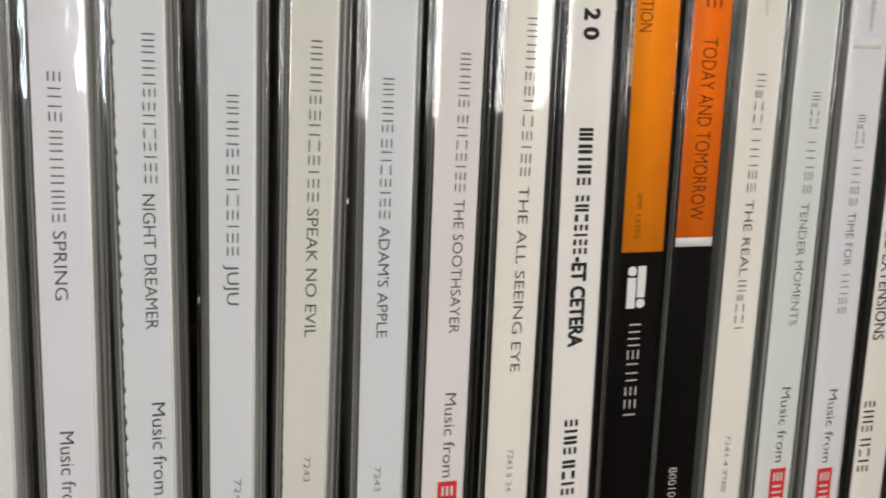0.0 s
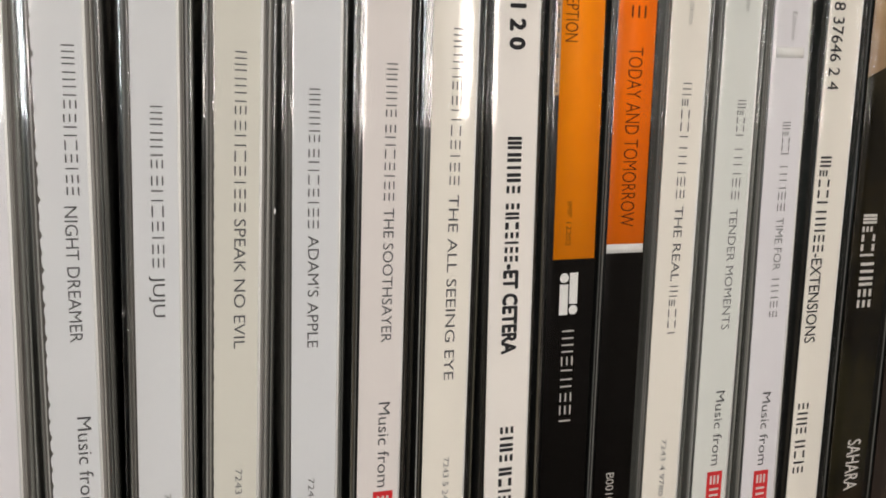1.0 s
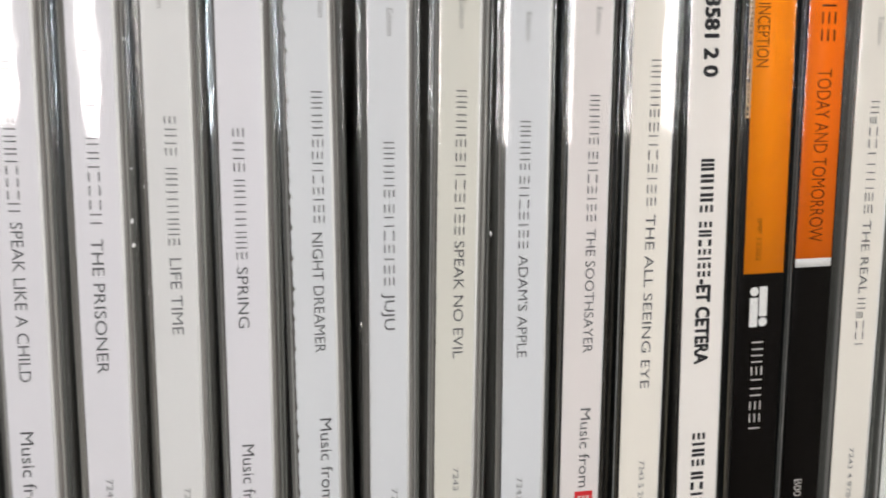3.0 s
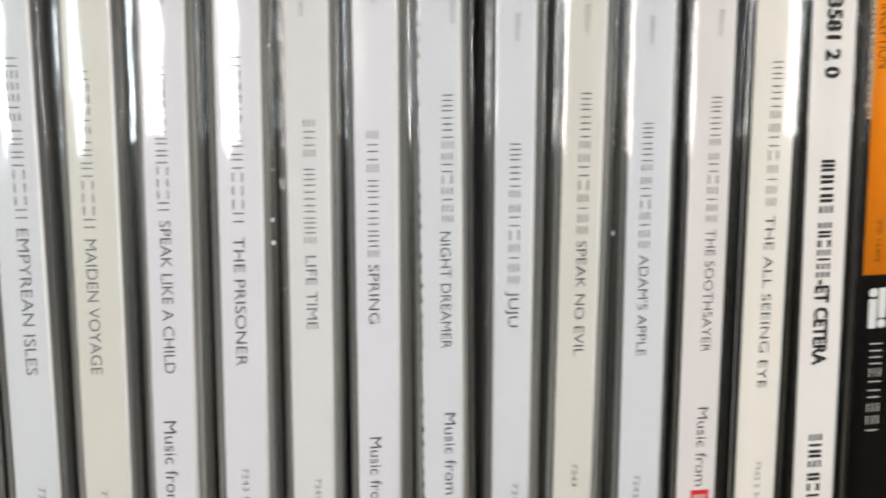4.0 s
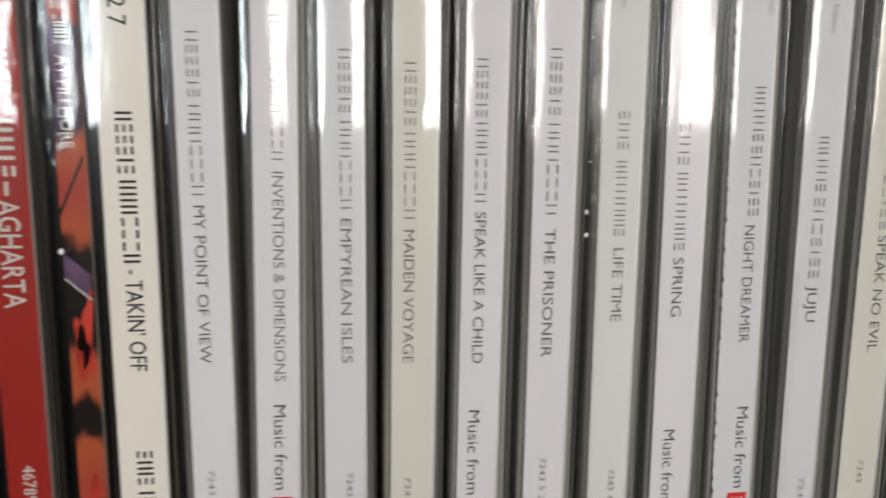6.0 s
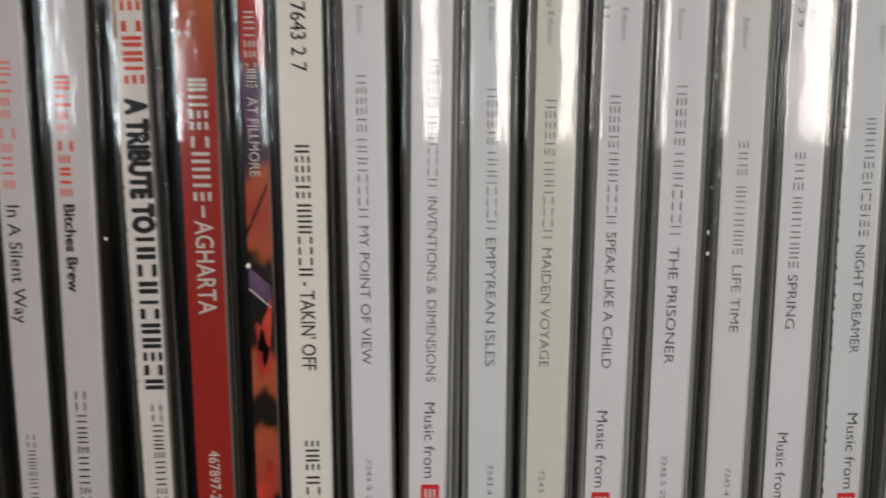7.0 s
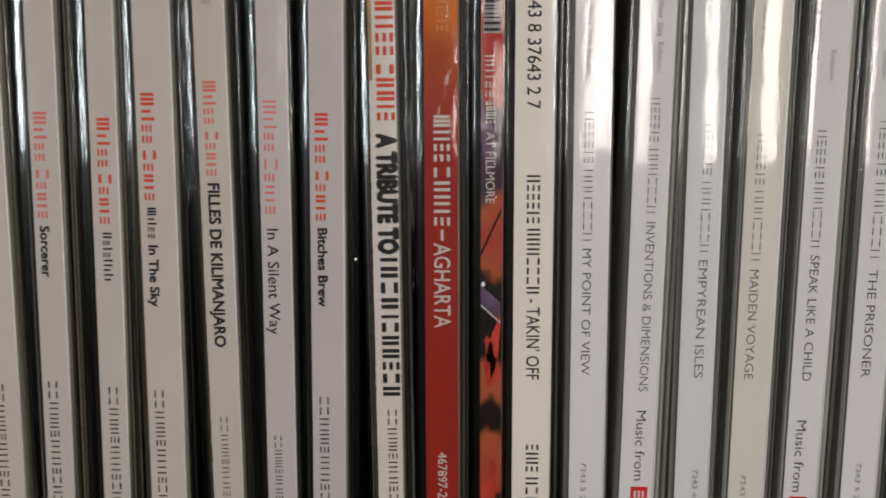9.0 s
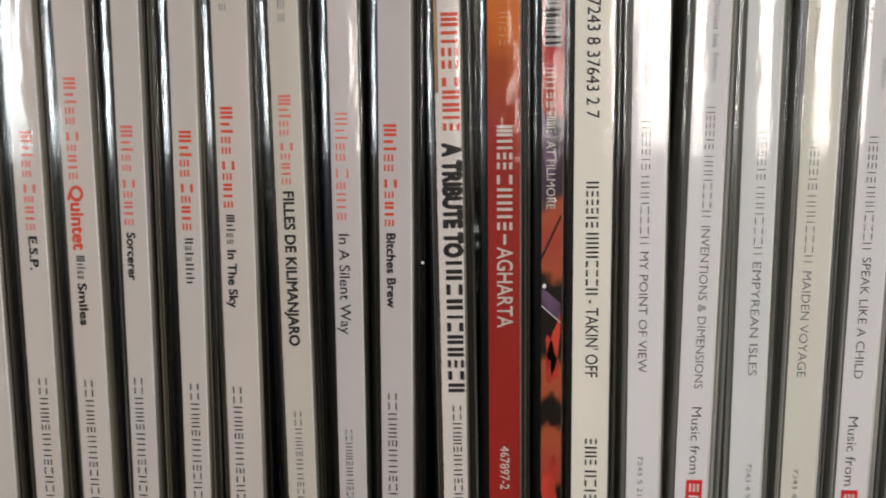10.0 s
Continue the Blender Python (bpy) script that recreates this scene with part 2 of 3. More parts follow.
def text(body, top, bottom, x, cap, ink, weight=0.0):
    """Lettering that reads down the spine from top to bottom, its tops towards the front cover."""
    def build(owner):
        me = outline_text(body, min(weight, 0.0))
        xs = [v.co.x for v in me.vertices]
        left, wide = min(xs), max(xs) - min(xs)
        shifts = [(0, 0)] if weight <= 0 else [(weight * math.cos(k * 1.2566), weight * math.sin(k * 1.2566)) for k in range(5)]
        points, faces = [], []
        for k, (du, dv) in enumerate(shifts):
            n = len(points)
            for v in me.vertices:
                points.append(((x - cap / 2 + (v.co.y + dv) / CAP * cap) * MM, -0.00005 - 0.000002 * k, (top - (v.co.x + du - left) / wide * (top - bottom)) * MM))
            faces += [[n + i for i in f.vertices] for f in me.polygons]
        bpy.data.meshes.remove(me)
        me = bpy.data.meshes.new("lettering")
        me.from_pydata(points, [], faces)
        me.materials.clear()
        me.materials.append(INKS[ink])
        ob = new("catalogue_number" if body[0].isdigit() or body == "B0010" else "lettering", me)
        ob.parent = owner
    return build


LETTER = {"1": (1, 0.36), "2": (2, 0.86), "3": (3, 1.2), "=": (2, 0.86), "#": (3, 0.72), "a": (1, 0.36), "b": (2, 0.72), "e": (3, 0.68)}


def word(top, bottom, x, cap, ink, letters, stroke):
    """A word as plain bars. letters, one sign each: 1 2 3 upright bars, = and # two and three lying bars; a b e the same for low letters."""
    def build(owner):
        advance = [LETTER[c][1] for c in letters]
        unit = (top - bottom) / (sum(advance) + 0.36 * (len(letters) - 1))
        bm, z = bmesh.new(), top
        for c, wide in zip(letters, advance):
            n, wide = LETTER[c][0], wide * unit
            low, high = x - cap / 2, x - cap / 2 + cap * (0.74 if c in "abe" else 1.0)
            if c in "=#e":
                thick = min(stroke, (high - low) / n * 0.62)
                for k in range(n):
                    mid = low + thick / 2 + (high - low - thick) * k / (n - 1)
                    box(bm, (mid - thick / 2) * MM, (mid + thick / 2) * MM, -0.00007, -0.00002, (z - wide) * MM, z * MM)
            else:
                thick = min(stroke, wide / n * 0.8)
                for k in range(n):
                    mid = z - wide / 2 if n == 1 else z - thick / 2 - (wide - thick) * k / (n - 1)
                    box(bm, low * MM, high * MM, -0.00007, -0.00002, (mid - thick / 2) * MM, (mid + thick / 2) * MM)
            z -= wide + 0.36 * unit
        part("word_bars", bm, INKS[ink], owner)
    return build


def badge(top, bottom, x):
    """The small red label mark with pale bars."""
    def build(owner):
        b = part("label_badge", box(bmesh.new(), (x - 1.6) * MM, (x + 1.6) * MM, -0.00005, -0.00002, bottom * MM, top * MM), RED, owner, "red printed label badge")
        word(top - 0.8, bottom + 0.9, x, 1.9, "ink_pale", "#31", 0.42)(b)
    return build


def panel(name, mat, top, bottom, x0, x1, slope=0.0, label="", lift=0.02):
    """A printed field on the card, its lower and upper ends cut at a slope."""
    def build(owner):
        y = -lift * MM
        bm = extrude([(x0 * MM, y), (x1 * MM, y), (x1 * MM, y + 0.000015), (x0 * MM, y + 0.000015)], bottom * MM, top * MM)
        for v in bm.verts:
            v.co.z += slope * (v.co.x - x0 * MM)
        part(name, bm, mat, owner, label)
    return build


def blob(mat, z, high, x, wide, turn=0.0, seed=0):
    """An uneven patch of printed artwork."""
    def build(owner):
        bm = bmesh.new()
        r = random.Random(seed)
        ring = []
        for k in range(18):
            a = k / 18 * math.tau
            s = 1 + 0.28 * math.sin(3 * a + seed) + r.uniform(-0.12, 0.12)
            px, pz = wide / 2 * s * math.cos(a), high / 2 * s * math.sin(a)
            px, pz = px * math.cos(turn) - pz * math.sin(turn), px * math.sin(turn) + pz * math.cos(turn)
            ring.append(bm.verts.new((min(max(x + px, 1.62), 5.25) * MM, (-0.022 - 0.004 * (seed % 5)) * MM, (z + pz) * MM)))
        bm.faces.new(ring)
        part("artwork_patch", bm, mat, owner)
    return build


def barcode(top, bottom, x0, x1, ground, seed):
    def build(owner):
        b = part("barcode_field", box(bmesh.new(), x0 * MM, x1 * MM, -0.00006, -0.00003, bottom * MM, top * MM), ground, owner, "printed barcode")
        r, z = random.Random(seed), bottom + 0.4
        bm = bmesh.new()
        while z < top:
            h = r.choice((0.25, 0.25, 0.5, 0.75))
            box(bm, (x0 + 0.1) * MM, (x1 - 0.3) * MM, -0.0001, -0.00007, z * MM, (z + h) * MM)
            z += h + r.choice((0.25, 0.4, 0.6))
        part("barcode_lines", bm, INKS["ink"], b)
    return build


def emblem(top, x):
    """The white printed emblem of two strokes and two dots."""
    def build(owner):
        bm = bmesh.new()
        box(bm, (x + 0.05) * MM, (x + 1.5) * MM, -0.00006, -0.00002, (top - 5.2) * MM, top * MM)
        box(bm, (x - 1.7) * MM, (x - 0.2) * MM, -0.00006, -0.00002, (top - 7) * MM, (top - 1.9) * MM)
        for cx, cz in ((x - 0.95, top - 0.8), (x + 0.8, top - 6.2)):
            bmesh.ops.create_circle(bm, cap_ends=True, radius=0.8 * MM, segments=20, matrix=pose(cx * MM, -0.00006, cz * MM, 90, 0, 0))
        part("emblem", bm, WHITE, owner, "white printed emblem")
    return build


def wrap(width, seed, start=0.0, low=0.0, high=125.0, folds=30, deep=0.35, name="shrink_wrap"):
    """Loose crinkled shrink film over the spine, or a torn piece of it."""
    def build(owner):
        bm = bmesh.new()
        r = random.Random(seed)
        creases = [(r.uniform(low, high), r.uniform(-0.5, 0.5), r.uniform(0.25, 1.3), r.uniform(0.3, 1.0) * deep, r.uniform(0, width)) for _ in range(folds)]
        rows, cols = max(24, int((high - low) * 1.6)), 14
        grid = []
        for k in range(rows + 1):
            z = low + (high - low) * k / rows
            line = []
            for i in range(cols + 1):
                x = start + width * i / cols
                y = -1.75 - 0.06 * math.sin(math.pi * i / cols) + 0.05 * noise.noise((x * 0.7, z * 0.2, seed)) + 0.03 * noise.noise((x * 2.5, z * 0.9, seed))
                for fz, tilt, size, much, fx in creases:
                    d = (z - fz - (x - fx) * tilt * 8) / size
                    if abs(d) < 3:
                        y -= much * 0.5 * math.exp(-d * d) * math.exp(-((x - start - fx) / 2.5) ** 2)
                line.append(bm.verts.new((x * MM, y * MM, z * MM)))
            grid.append(line)
        for a, b in zip(grid, grid[1:]):
            for i in range(cols):
                bm.faces.new((a[i], a[i + 1], b[i + 1], b[i])).smooth = True
        part(name, bm, WRAP, owner, "crinkled clear shrink film")
    return build


def scuff_glint(x, z, high, wide, y=-1.3):
    """A small white speck, for scuffs and for glints painted in white."""
    def build(owner):
        bm = bmesh.new()
        bmesh.ops.create_icosphere(bm, subdivisions=1, radius=1.0, matrix=Matrix.LocRotScale((x * MM, y * MM, z * MM), None, (wide * MM, 0.1 * MM, high * MM)))
        part("white_speck", bm, FOLD_GLOW, owner)
    return build


# ---- the room ----
def structure(name, bm, mat, label, category):
    return tagged(part(name, bm, mat), label, category, kind="structure")


structure("floor", box(bmesh.new(), WEST - 0.1, EAST + 0.1, SOUTH - 0.15, NORTH + 0.12, FLOOR - 0.1, FLOOR), BOARDS, "brown wooden floor of the room", "floor")
structure("ceiling", box(bmesh.new(), WEST - 0.1, EAST + 0.1, SOUTH - 0.15, NORTH + 0.12, TOP, TOP + 0.1), CEILING, "white painted ceiling", "ceiling")
structure("wall_north", box(bmesh.new(), WEST - 0.1, EAST + 0.1, NORTH, NORTH + 0.12, FLOOR, TOP), WALL, "plain painted wall behind the shelf", "wall")
structure("wall_east", box(bmesh.new(), EAST, EAST + 0.1, SOUTH, NORTH, FLOOR, TOP), WALL, "plain painted side wall", "wall")
structure("wall_west", box(bmesh.new(), WEST - 0.1, WEST, SOUTH, NORTH, FLOOR, TOP), WALL, "plain painted side wall", "wall")
bm = bmesh.new()
edge = WEST - 0.1
for x0, x1, z0, z1 in (SIDE, WINDOW):
    box(bm, edge, x0, SOUTH - 0.15, SOUTH, FLOOR, TOP)
    box(bm, x0, x1, SOUTH - 0.15, SOUTH, FLOOR, z0)
    box(bm, x0, x1, SOUTH - 0.15, SOUTH, z1, TOP)
    edge = x1
box(bm, edge, EAST + 0.1, SOUTH - 0.15, SOUTH, FLOOR, TOP)
structure("wall_south", bm, WALL, "painted wall with two bright windows", "wall")
for k, (x0, x1, z0, z1) in enumerate((WINDOW, SIDE), 1):
    w = tagged(new("window_%d" % k), "bright daylit window in a white frame", "window", kind="structure")
    bm = bmesh.new()
    for a, b, c, d in ((x0, x0 + 0.04, z0, z1), (x1 - 0.04, x1, z0, z1), (x0 + 0.04, x1 - 0.04, z0, z0 + 0.05), (x0 + 0.04, x1 - 0.04, z1 - 0.05, z1)) + (((x0 + 0.38, x0 + 0.41, z0 + 0.05, z1 - 0.05),) if x1 - x0 > 0.5 else ()):
        box(bm, a, b, SOUTH - 0.1, SOUTH - 0.04, c, d)
    part("window_frame", bm, CEILING, w)

tagged(part("shelf_board", box(bmesh.new(), -0.35, 0.75, -0.012, NORTH, -0.018, 0.0, 0.001), SHELF), "brown wooden shelf board carrying the row of cases", "shelf")


# ---- the cases ----
def cd_case(left, thick, wide, lean, stock, tilt, bulge, torn, slack, haze, label, prints):
    """A jewel case standing on its short edge, spine to the front. Millimetres; lean: sideways shift per height;
    tilt and bulge: how its spine wall slants and swells; slack: how far its shoulder falls back;
    haze: 0 black tray, 2 rims, ribs and tray painted lighter in place of lens flare."""
    r = random.Random(int(left * 10))
    thick = min(thick, 10.4)
    thing = tagged(new("cd_case"), label, "CD case", "row of CD cases")
    a = math.atan(lean)
    thing.matrix_world = Matrix.Translation((left * MM, 0, max(0, math.sin(a)) * thick * MM)) @ Matrix.Rotation(a, 4, "Y")
    p0, p1 = 1.6, 1.6 + wide
    # printed card strip
    bm = bmesh.new()
    rows = 200 if torn else 1
    z0, z1 = 0.0035, 0.1215
    strip = []
    for k in range(rows + 1):
        z = z0 + (z1 - z0) * k / rows
        nick = 0.0
        if torn:
            nick = torn * (1 if k % 4 == 0 else 0.25 if k % 4 == 1 else 0) * r.uniform(0.5, 1.5) + torn * 0.4 * noise.noise((z * 300, left, 0))
        strip.append([bm.verts.new((x * MM, y * MM, z)) for x, y in ((p0 + nick, 0.0), (p1, 0.0), (p1, 0.25), (p0 + nick, 0.25))])
    for u, v in zip(strip, strip[1:]):
        for i in range(4):
            bm.faces.new((u[i], u[(i + 1) % 4], v[(i + 1) % 4], v[i]))
    bm.faces.new(strip[0])
    bm.faces.new(strip[-1])
    part("spine_card", bm, CARDS[stock], thing)
    # clear spine wall with rounded shoulders
    s1 = min(p1 + 0.35, thick - 0.1)
    base = -0.85 - max(0.0, -tilt) * s1

    def face(x):
        return base - tilt * (s1 - x) - bulge * (1 - (2 * x / s1 - 1) ** 2)
    sx = 1.45                                   # shoulder beside the card: round corner, then a gentle slope
    front = [(0.0, face(sx) + 0.75), (0.06, face(sx) + slack + 0.16), (0.2, face(sx) + slack + 0.02)]
    for k in range(1, 7):
        u = k / 6
        front.append((0.2 + (sx - 0.2) * u, face(sx) + slack * (1 - u) ** 1.2))
    for k in range(9):
        x = sx + 0.04 + (s1 - sx - 0.06) * k / 8
        front.append((x, face(x)))
    front += [(s1, face(s1)), (s1 + 0.01, face(s1) + 0.01)]
    front = [(x, min(y, -0.4)) for x, y in front]
    back = [(x, min(y + 0.3, -0.1)) for x, y in reversed(front)]
    ph, nod = r.uniform(0, 9), r.uniform(-0.007, 0.007)

    def sway(x, y, z):
        return 0.00006 * noise.noise((x * 120, z * 22, ph)) + 0.000012 * noise.noise((x * 300, z * 140, ph)) + nod * (z - 0.06) 
    part("spine_wall", extrude([(x * MM, y * MM) for x, y in front + back], 0.0, HEIGHT, 48, sway), CLEAR, thing, "clear plastic spine wall")
    # clear back plate
    part("back_plate", box(bmesh.new(), 0.0, 0.5 * MM, 0.0, DEEP, 0.0, HEIGHT, 0.0001), LID, thing)
    # clear edge of the back shell beside the card, its light painted as grey
    glow_wide = (0.24, 0.28, 0.42)[haze]
    rim = (r.uniform(0.5, 0.9), r.uniform(0.5, 1.1), r.uniform(0.7, 1.0))[haze] if thick - p1 > 2.2 else glow_wide + 0.14
    part("shell_rim", extrude([((p1 + glow_wide) * MM, 0.00015), ((p1 + rim) * MM, 0.0003), ((p1 + rim) * MM, 0.002), ((p1 + glow_wide) * MM, 0.002)], 0.0015, HEIGHT - 0.0015), TRAY if stock in ("black", "brown", "dark") else RIMS[haze], thing)
    # pale strip: folded card margin and the shell edge's glow, both as colour
    part("card_fold_glow", extrude([(p1 * MM, 0.0), ((p1 + glow_wide) * MM, 0.00006), ((p1 + glow_wide) * MM, 0.0005), (p1 * MM, 0.0005)], 0.003, HEIGHT - 0.003), CARDS[stock] if stock in ("black", "brown", "dark", "art", "red") else FOLD_GLOW, thing)
    # tray with upright ribs: black, its colour lifted for flare at haze 2
    t0, t1 = p1 + rim, thick - 0.15
    prof = [(0.55, 0.5), (t0 - 0.05, 0.5)]
    n = max(2, int((t1 - t0) / 0.55))
    for k in range(n):
        u0, u1 = t0 + (t1 - t0) * k / n, t0 + (t1 - t0) * (k + 1) / n
        d = r.uniform(0.5, 2.6)
        prof += [(u0 + 0.03, d + 0.25), (u0 + 0.12, d), (u1 - 0.12, d + r.uniform(-0.1, 0.1)), (u1 - 0.03, d + 0.25)]
    prof += [(t1, 60), (0.55, 60)]
    part("tray", extrude([(x * MM, y * MM) for x, y in prof], 0.001, HEIGHT - 0.001), TRAYS[haze], thing, "plastic disc tray, lightened in place of lens flare" if haze == 2 else "black plastic disc tray")
    # upright ribs of the hinge arms and tray edge, beside the card and behind the clear shoulder; caught light is in
    # their tones
    ribs = []
    u = t0 + r.uniform(0.02, 0.15)
    while u < t1 - 0.12:
        w = min(r.choice((0.12, 0.18, 0.28, 0.4, 0.55)), t1 - u)
        ribs.append((u, u + w, r.uniform(0.0, 0.5)))
        u += w + r.choice((0.03, 0.08, 0.16, 0.3))
    if stock not in ("art", "red"):
        ribs += [(0.58, 0.58 + r.uniform(0.15, 0.4), 0.3), (1.08, 1.08 + r.uniform(0.12, 0.3), 0.3)]
    for u0, u1, d in ribs:
        h = (u1 - u0) / 2
        u = u0 + h
        part("hinge_edge", extrude([(q[0] * MM, q[1] * MM) for q in ((u - h, d + 0.2), (u - h * 0.7, d + 0.04), (u, d), (u + h * 0.7, d + 0.04), (u + h, d + 0.2), (u, d + 1.5))], 0.002, HEIGHT - 0.002, 12,
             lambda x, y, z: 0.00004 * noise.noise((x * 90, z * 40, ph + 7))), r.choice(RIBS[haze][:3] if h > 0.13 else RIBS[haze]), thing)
    if thick - p1 > 1.2:
        # clear front lid: its rounded edge beside the spine
        l0, l1, ly = thick - 1.15, thick, r.uniform(-0.5, 0.1)
        lip = [(l0, ly + 1.2), (l0 + 0.05, ly + 0.4), (l0 + 0.25, ly + 0.06), (l0 + 0.55, ly), (l1 - 0.3, ly + 0.06), (l1 - 0.06, ly + 0.35), (l1, ly + 1.2), (l1, 140), (l0, 140)]
        part("lid", extrude([(x * MM, y * MM) for x, y in lip], 0.0, HEIGHT, 24, lambda x, y, z: 0.00005 * noise.noise((x * 90, z * 30, ph + 4)) if y < 0.001 else 0.0), LID, thing, "clear plastic front lid")
    for put in prints:
        put(thing)
    return thing


cd_case(1.41, 10.4, 6.2, 0.016, 'stone', -0.05, 0.05, 0, 0.1, 0, "clear jewel case, light grey spine card, red and black lettering", [
])
cd_case(12.11, 9.79, 5.4, 0.016, 'blush', 0.06, 0.08, 0, 0.03, 0, "clear jewel case, rosy white spine card, red and black lettering", [
    word(91.9, 82.9, 4.49, 2.4, "ink_red_pale", "3a1ee", 0.56), word(81.5, 72.5, 4.56, 2.4, "ink_red_pale", "=ebae", 0.56), text("E.S.P.", 71.2, 64.6, 4.5, 1.65, "ink", 0.04),
    word(42.4, 28.23, 4.51, 1.7, "ink", "==123#12", 0.28), word(27.43, 17.1, 4.51, 1.7, "ink", "11#=2=1", 0.28),
])
cd_case(22.2, 10.1, 6, 0.0127, 'blush', 0.08, 0.08, 0, 0.01, 0, "clear jewel case, rosy white spine card, red and black lettering", [
    word(101.9, 93, 4.07, 2.4, "ink_red_pale", "3a1ee", 0.56), word(91.5, 82.4, 4, 2.4, "ink_red_pale", "=ebae", 0.56), text("Quintet", 81.1, 68.6, 4.05, 2.5, "ink_red", 0.04),
    word(67.4, 62.7, 4.08, 1.65, "ink", "3a1ee", 0.38), text("Smiles", 61.8, 53.4, 4.07, 1.65, "ink", 0.04), word(42, 27.83, 4.03, 1.7, "ink", "==123#12", 0.28),
    word(27.03, 16.7, 4.03, 1.7, "ink", "11#=2=1", 0.28),
])
cd_case(32.6, 10.63, 5, 0.0206, 'stone', 0.1, 0.06, 0, 0.005, 0, "clear jewel case, light grey spine card, red and black lettering", [
    word(92.6, 83.8, 3.58, 2.4, "ink_red_pale", "3a1ee", 0.56), word(82.2, 73.3, 3.6, 2.4, "ink_red_pale", "=ebae", 0.56), text("Sorcerer", 71.8, 62.4, 3.52, 1.65, "ink", 0.04),
    word(42.5, 28.39, 3.58, 1.7, "ink", "==123#12", 0.28), word(27.59, 17.3, 3.58, 1.7, "ink", "11#=2=1", 0.28),
])
cd_case(43.53, 9.08, 4.8, 0.0207, 'stone', 0.1, 0.06, 0, 0.06, 0, "clear jewel case, light grey spine card, red and black lettering", [
    word(91.5, 82.7, 4.07, 2.4, "ink_red", "3a1ee", 0.56), word(81.3, 72.3, 4.08, 2.4, "ink_red", "=ebae", 0.56), word(70.7, 61.7, 4.1, 1.65, "ink", "2e1e11a1a", 0.38),
    word(41.4, 27.29, 4.07, 1.7, "ink", "==123#12", 0.28), word(26.49, 16.2, 4.07, 1.7, "ink", "11#=2=1", 0.28),
])
cd_case(52.91, 11.94, 6.5, 0.0111, 'blush', 0.1, 0.06, 0, 0.1, 0, "clear jewel case, rosy white spine card, red and black lettering", [
    word(121.7, 113.6, 3.78, 1.2, "ink_faint", "112##", 0.16), word(95.9, 87, 3.77, 2.4, "ink_red", "3a1ee", 0.56), word(85.6, 76.6, 3.79, 2.4, "ink_red", "=ebae", 0.56),
    word(75.3, 69.6, 3.78, 1.65, "ink", "3a1ee", 0.38), text("In The Sky", 68.3, 56.9, 3.79, 1.65, "ink", 0.04), word(40.8, 26.74, 3.77, 1.7, "ink", "==123#12", 0.28),
    word(25.94, 15.7, 3.77, 1.7, "ink", "11#=2=1", 0.28),
])
cd_case(65.15, 10.01, 5.5, -0.0024, 'sand', 0.1, 0.06, 0.1, 0.14, 0, "clear jewel case, pale yellowish spine card, red and black lettering", [
    word(121.5, 111.3, 4.13, 1.2, "ink_faint", "112##", 0.16), word(98, 90.4, 4.08, 2.4, "ink_red_pale", "3a1ee", 0.56), word(89, 81.1, 4.16, 2.4, "ink_red_pale", "=ebae", 0.56),
    text("FILLES DE KILIMANJARO", 79.7, 49.3, 4.11, 2, "ink", 0.04), word(35.8, 23.65, 4.11, 1.35, "ink_soft", "==123#12", 0.22), word(22.85, 14.1, 4.11, 1.35, "ink_soft", "11#=2=1", 0.22),
    wrap(1.5, 23, 0.0, 60, 124, 34, 0.22, 'torn_film'),
])
cd_case(75.46, 8.18, 5.3, 0.0058, 'mauve', 0.1, 0.06, 0, 0.19, 0, "clear jewel case, pale lilac-white spine card, red and black lettering", [
    word(94.5, 85.5, 3.72, 2.4, "ink_red_pale", "3a1ee", 0.4), word(84, 74.1, 3.68, 2.4, "ink_red_pale", "=ebae", 0.4), text("In A Silent Way", 71.4, 51.6, 3.69, 2, "ink", 0.01),
    word(32.1, 22.41, 3.71, 1.35, "ink_soft", "==123#12", 0.22), word(21.61, 14.8, 3.71, 1.35, "ink_soft", "11#=2=1", 0.22),
])
cd_case(83.93, 12.55, 6, 0.0134, 'mauve', 0.0, 0.05, 0, 0.23, 0, "clear jewel case, pale lilac-white spine card, red and black lettering", [
    word(92.2, 83.3, 3.79, 2.4, "ink_red", "3a1ee", 0.56), word(81.8, 72.8, 3.83, 2.4, "ink_red", "=ebae", 0.56), text("Bitches Brew", 71.4, 56.9, 3.81, 1.65, "ink", 0.04),
    word(39.6, 25.43, 3.81, 1.7, "ink", "==123#12", 0.28), word(24.63, 14.3, 3.81, 1.7, "ink", "11#=2=1", 0.28), scuff_glint(10.0, 66.0, 0.3, 0.35),
])
cd_case(96.78, 8.66, 4.6, -0.0087, 'rose', 0, 0.1, 0.12, 0.22, 0, "shrink-wrapped jewel case, white spine, bold red and black lettering", [
    # the tan strip paints a brown reflection onto the white card
    panel("tan_field", TAN, 121, 98, 1.62, 2.3), wrap(5.2, 5, 1.3, 0, 125, 16, 0.14),
    word(112.5, 102.3, 4.55, 3.2, "ink_red", "311##", 0.85), word(100.7, 90.9, 4.55, 3.2, "ink_red", "=221#", 0.85), text("A TRIBUTE TO", 88.4, 66.9, 4.49, 3.2, "ink", 0.08),
    word(66.1, 56.5, 4.55, 3.2, "ink", "12=2", 0.85), word(55.4, 39.9, 4.53, 3.2, "ink", "1=22#=2", 0.85), word(37.2, 24.82, 4.54, 1.7, "ink", "==123#12", 0.28),
    word(24.02, 15.1, 4.54, 1.7, "ink", "11#=2=1", 0.28),
])
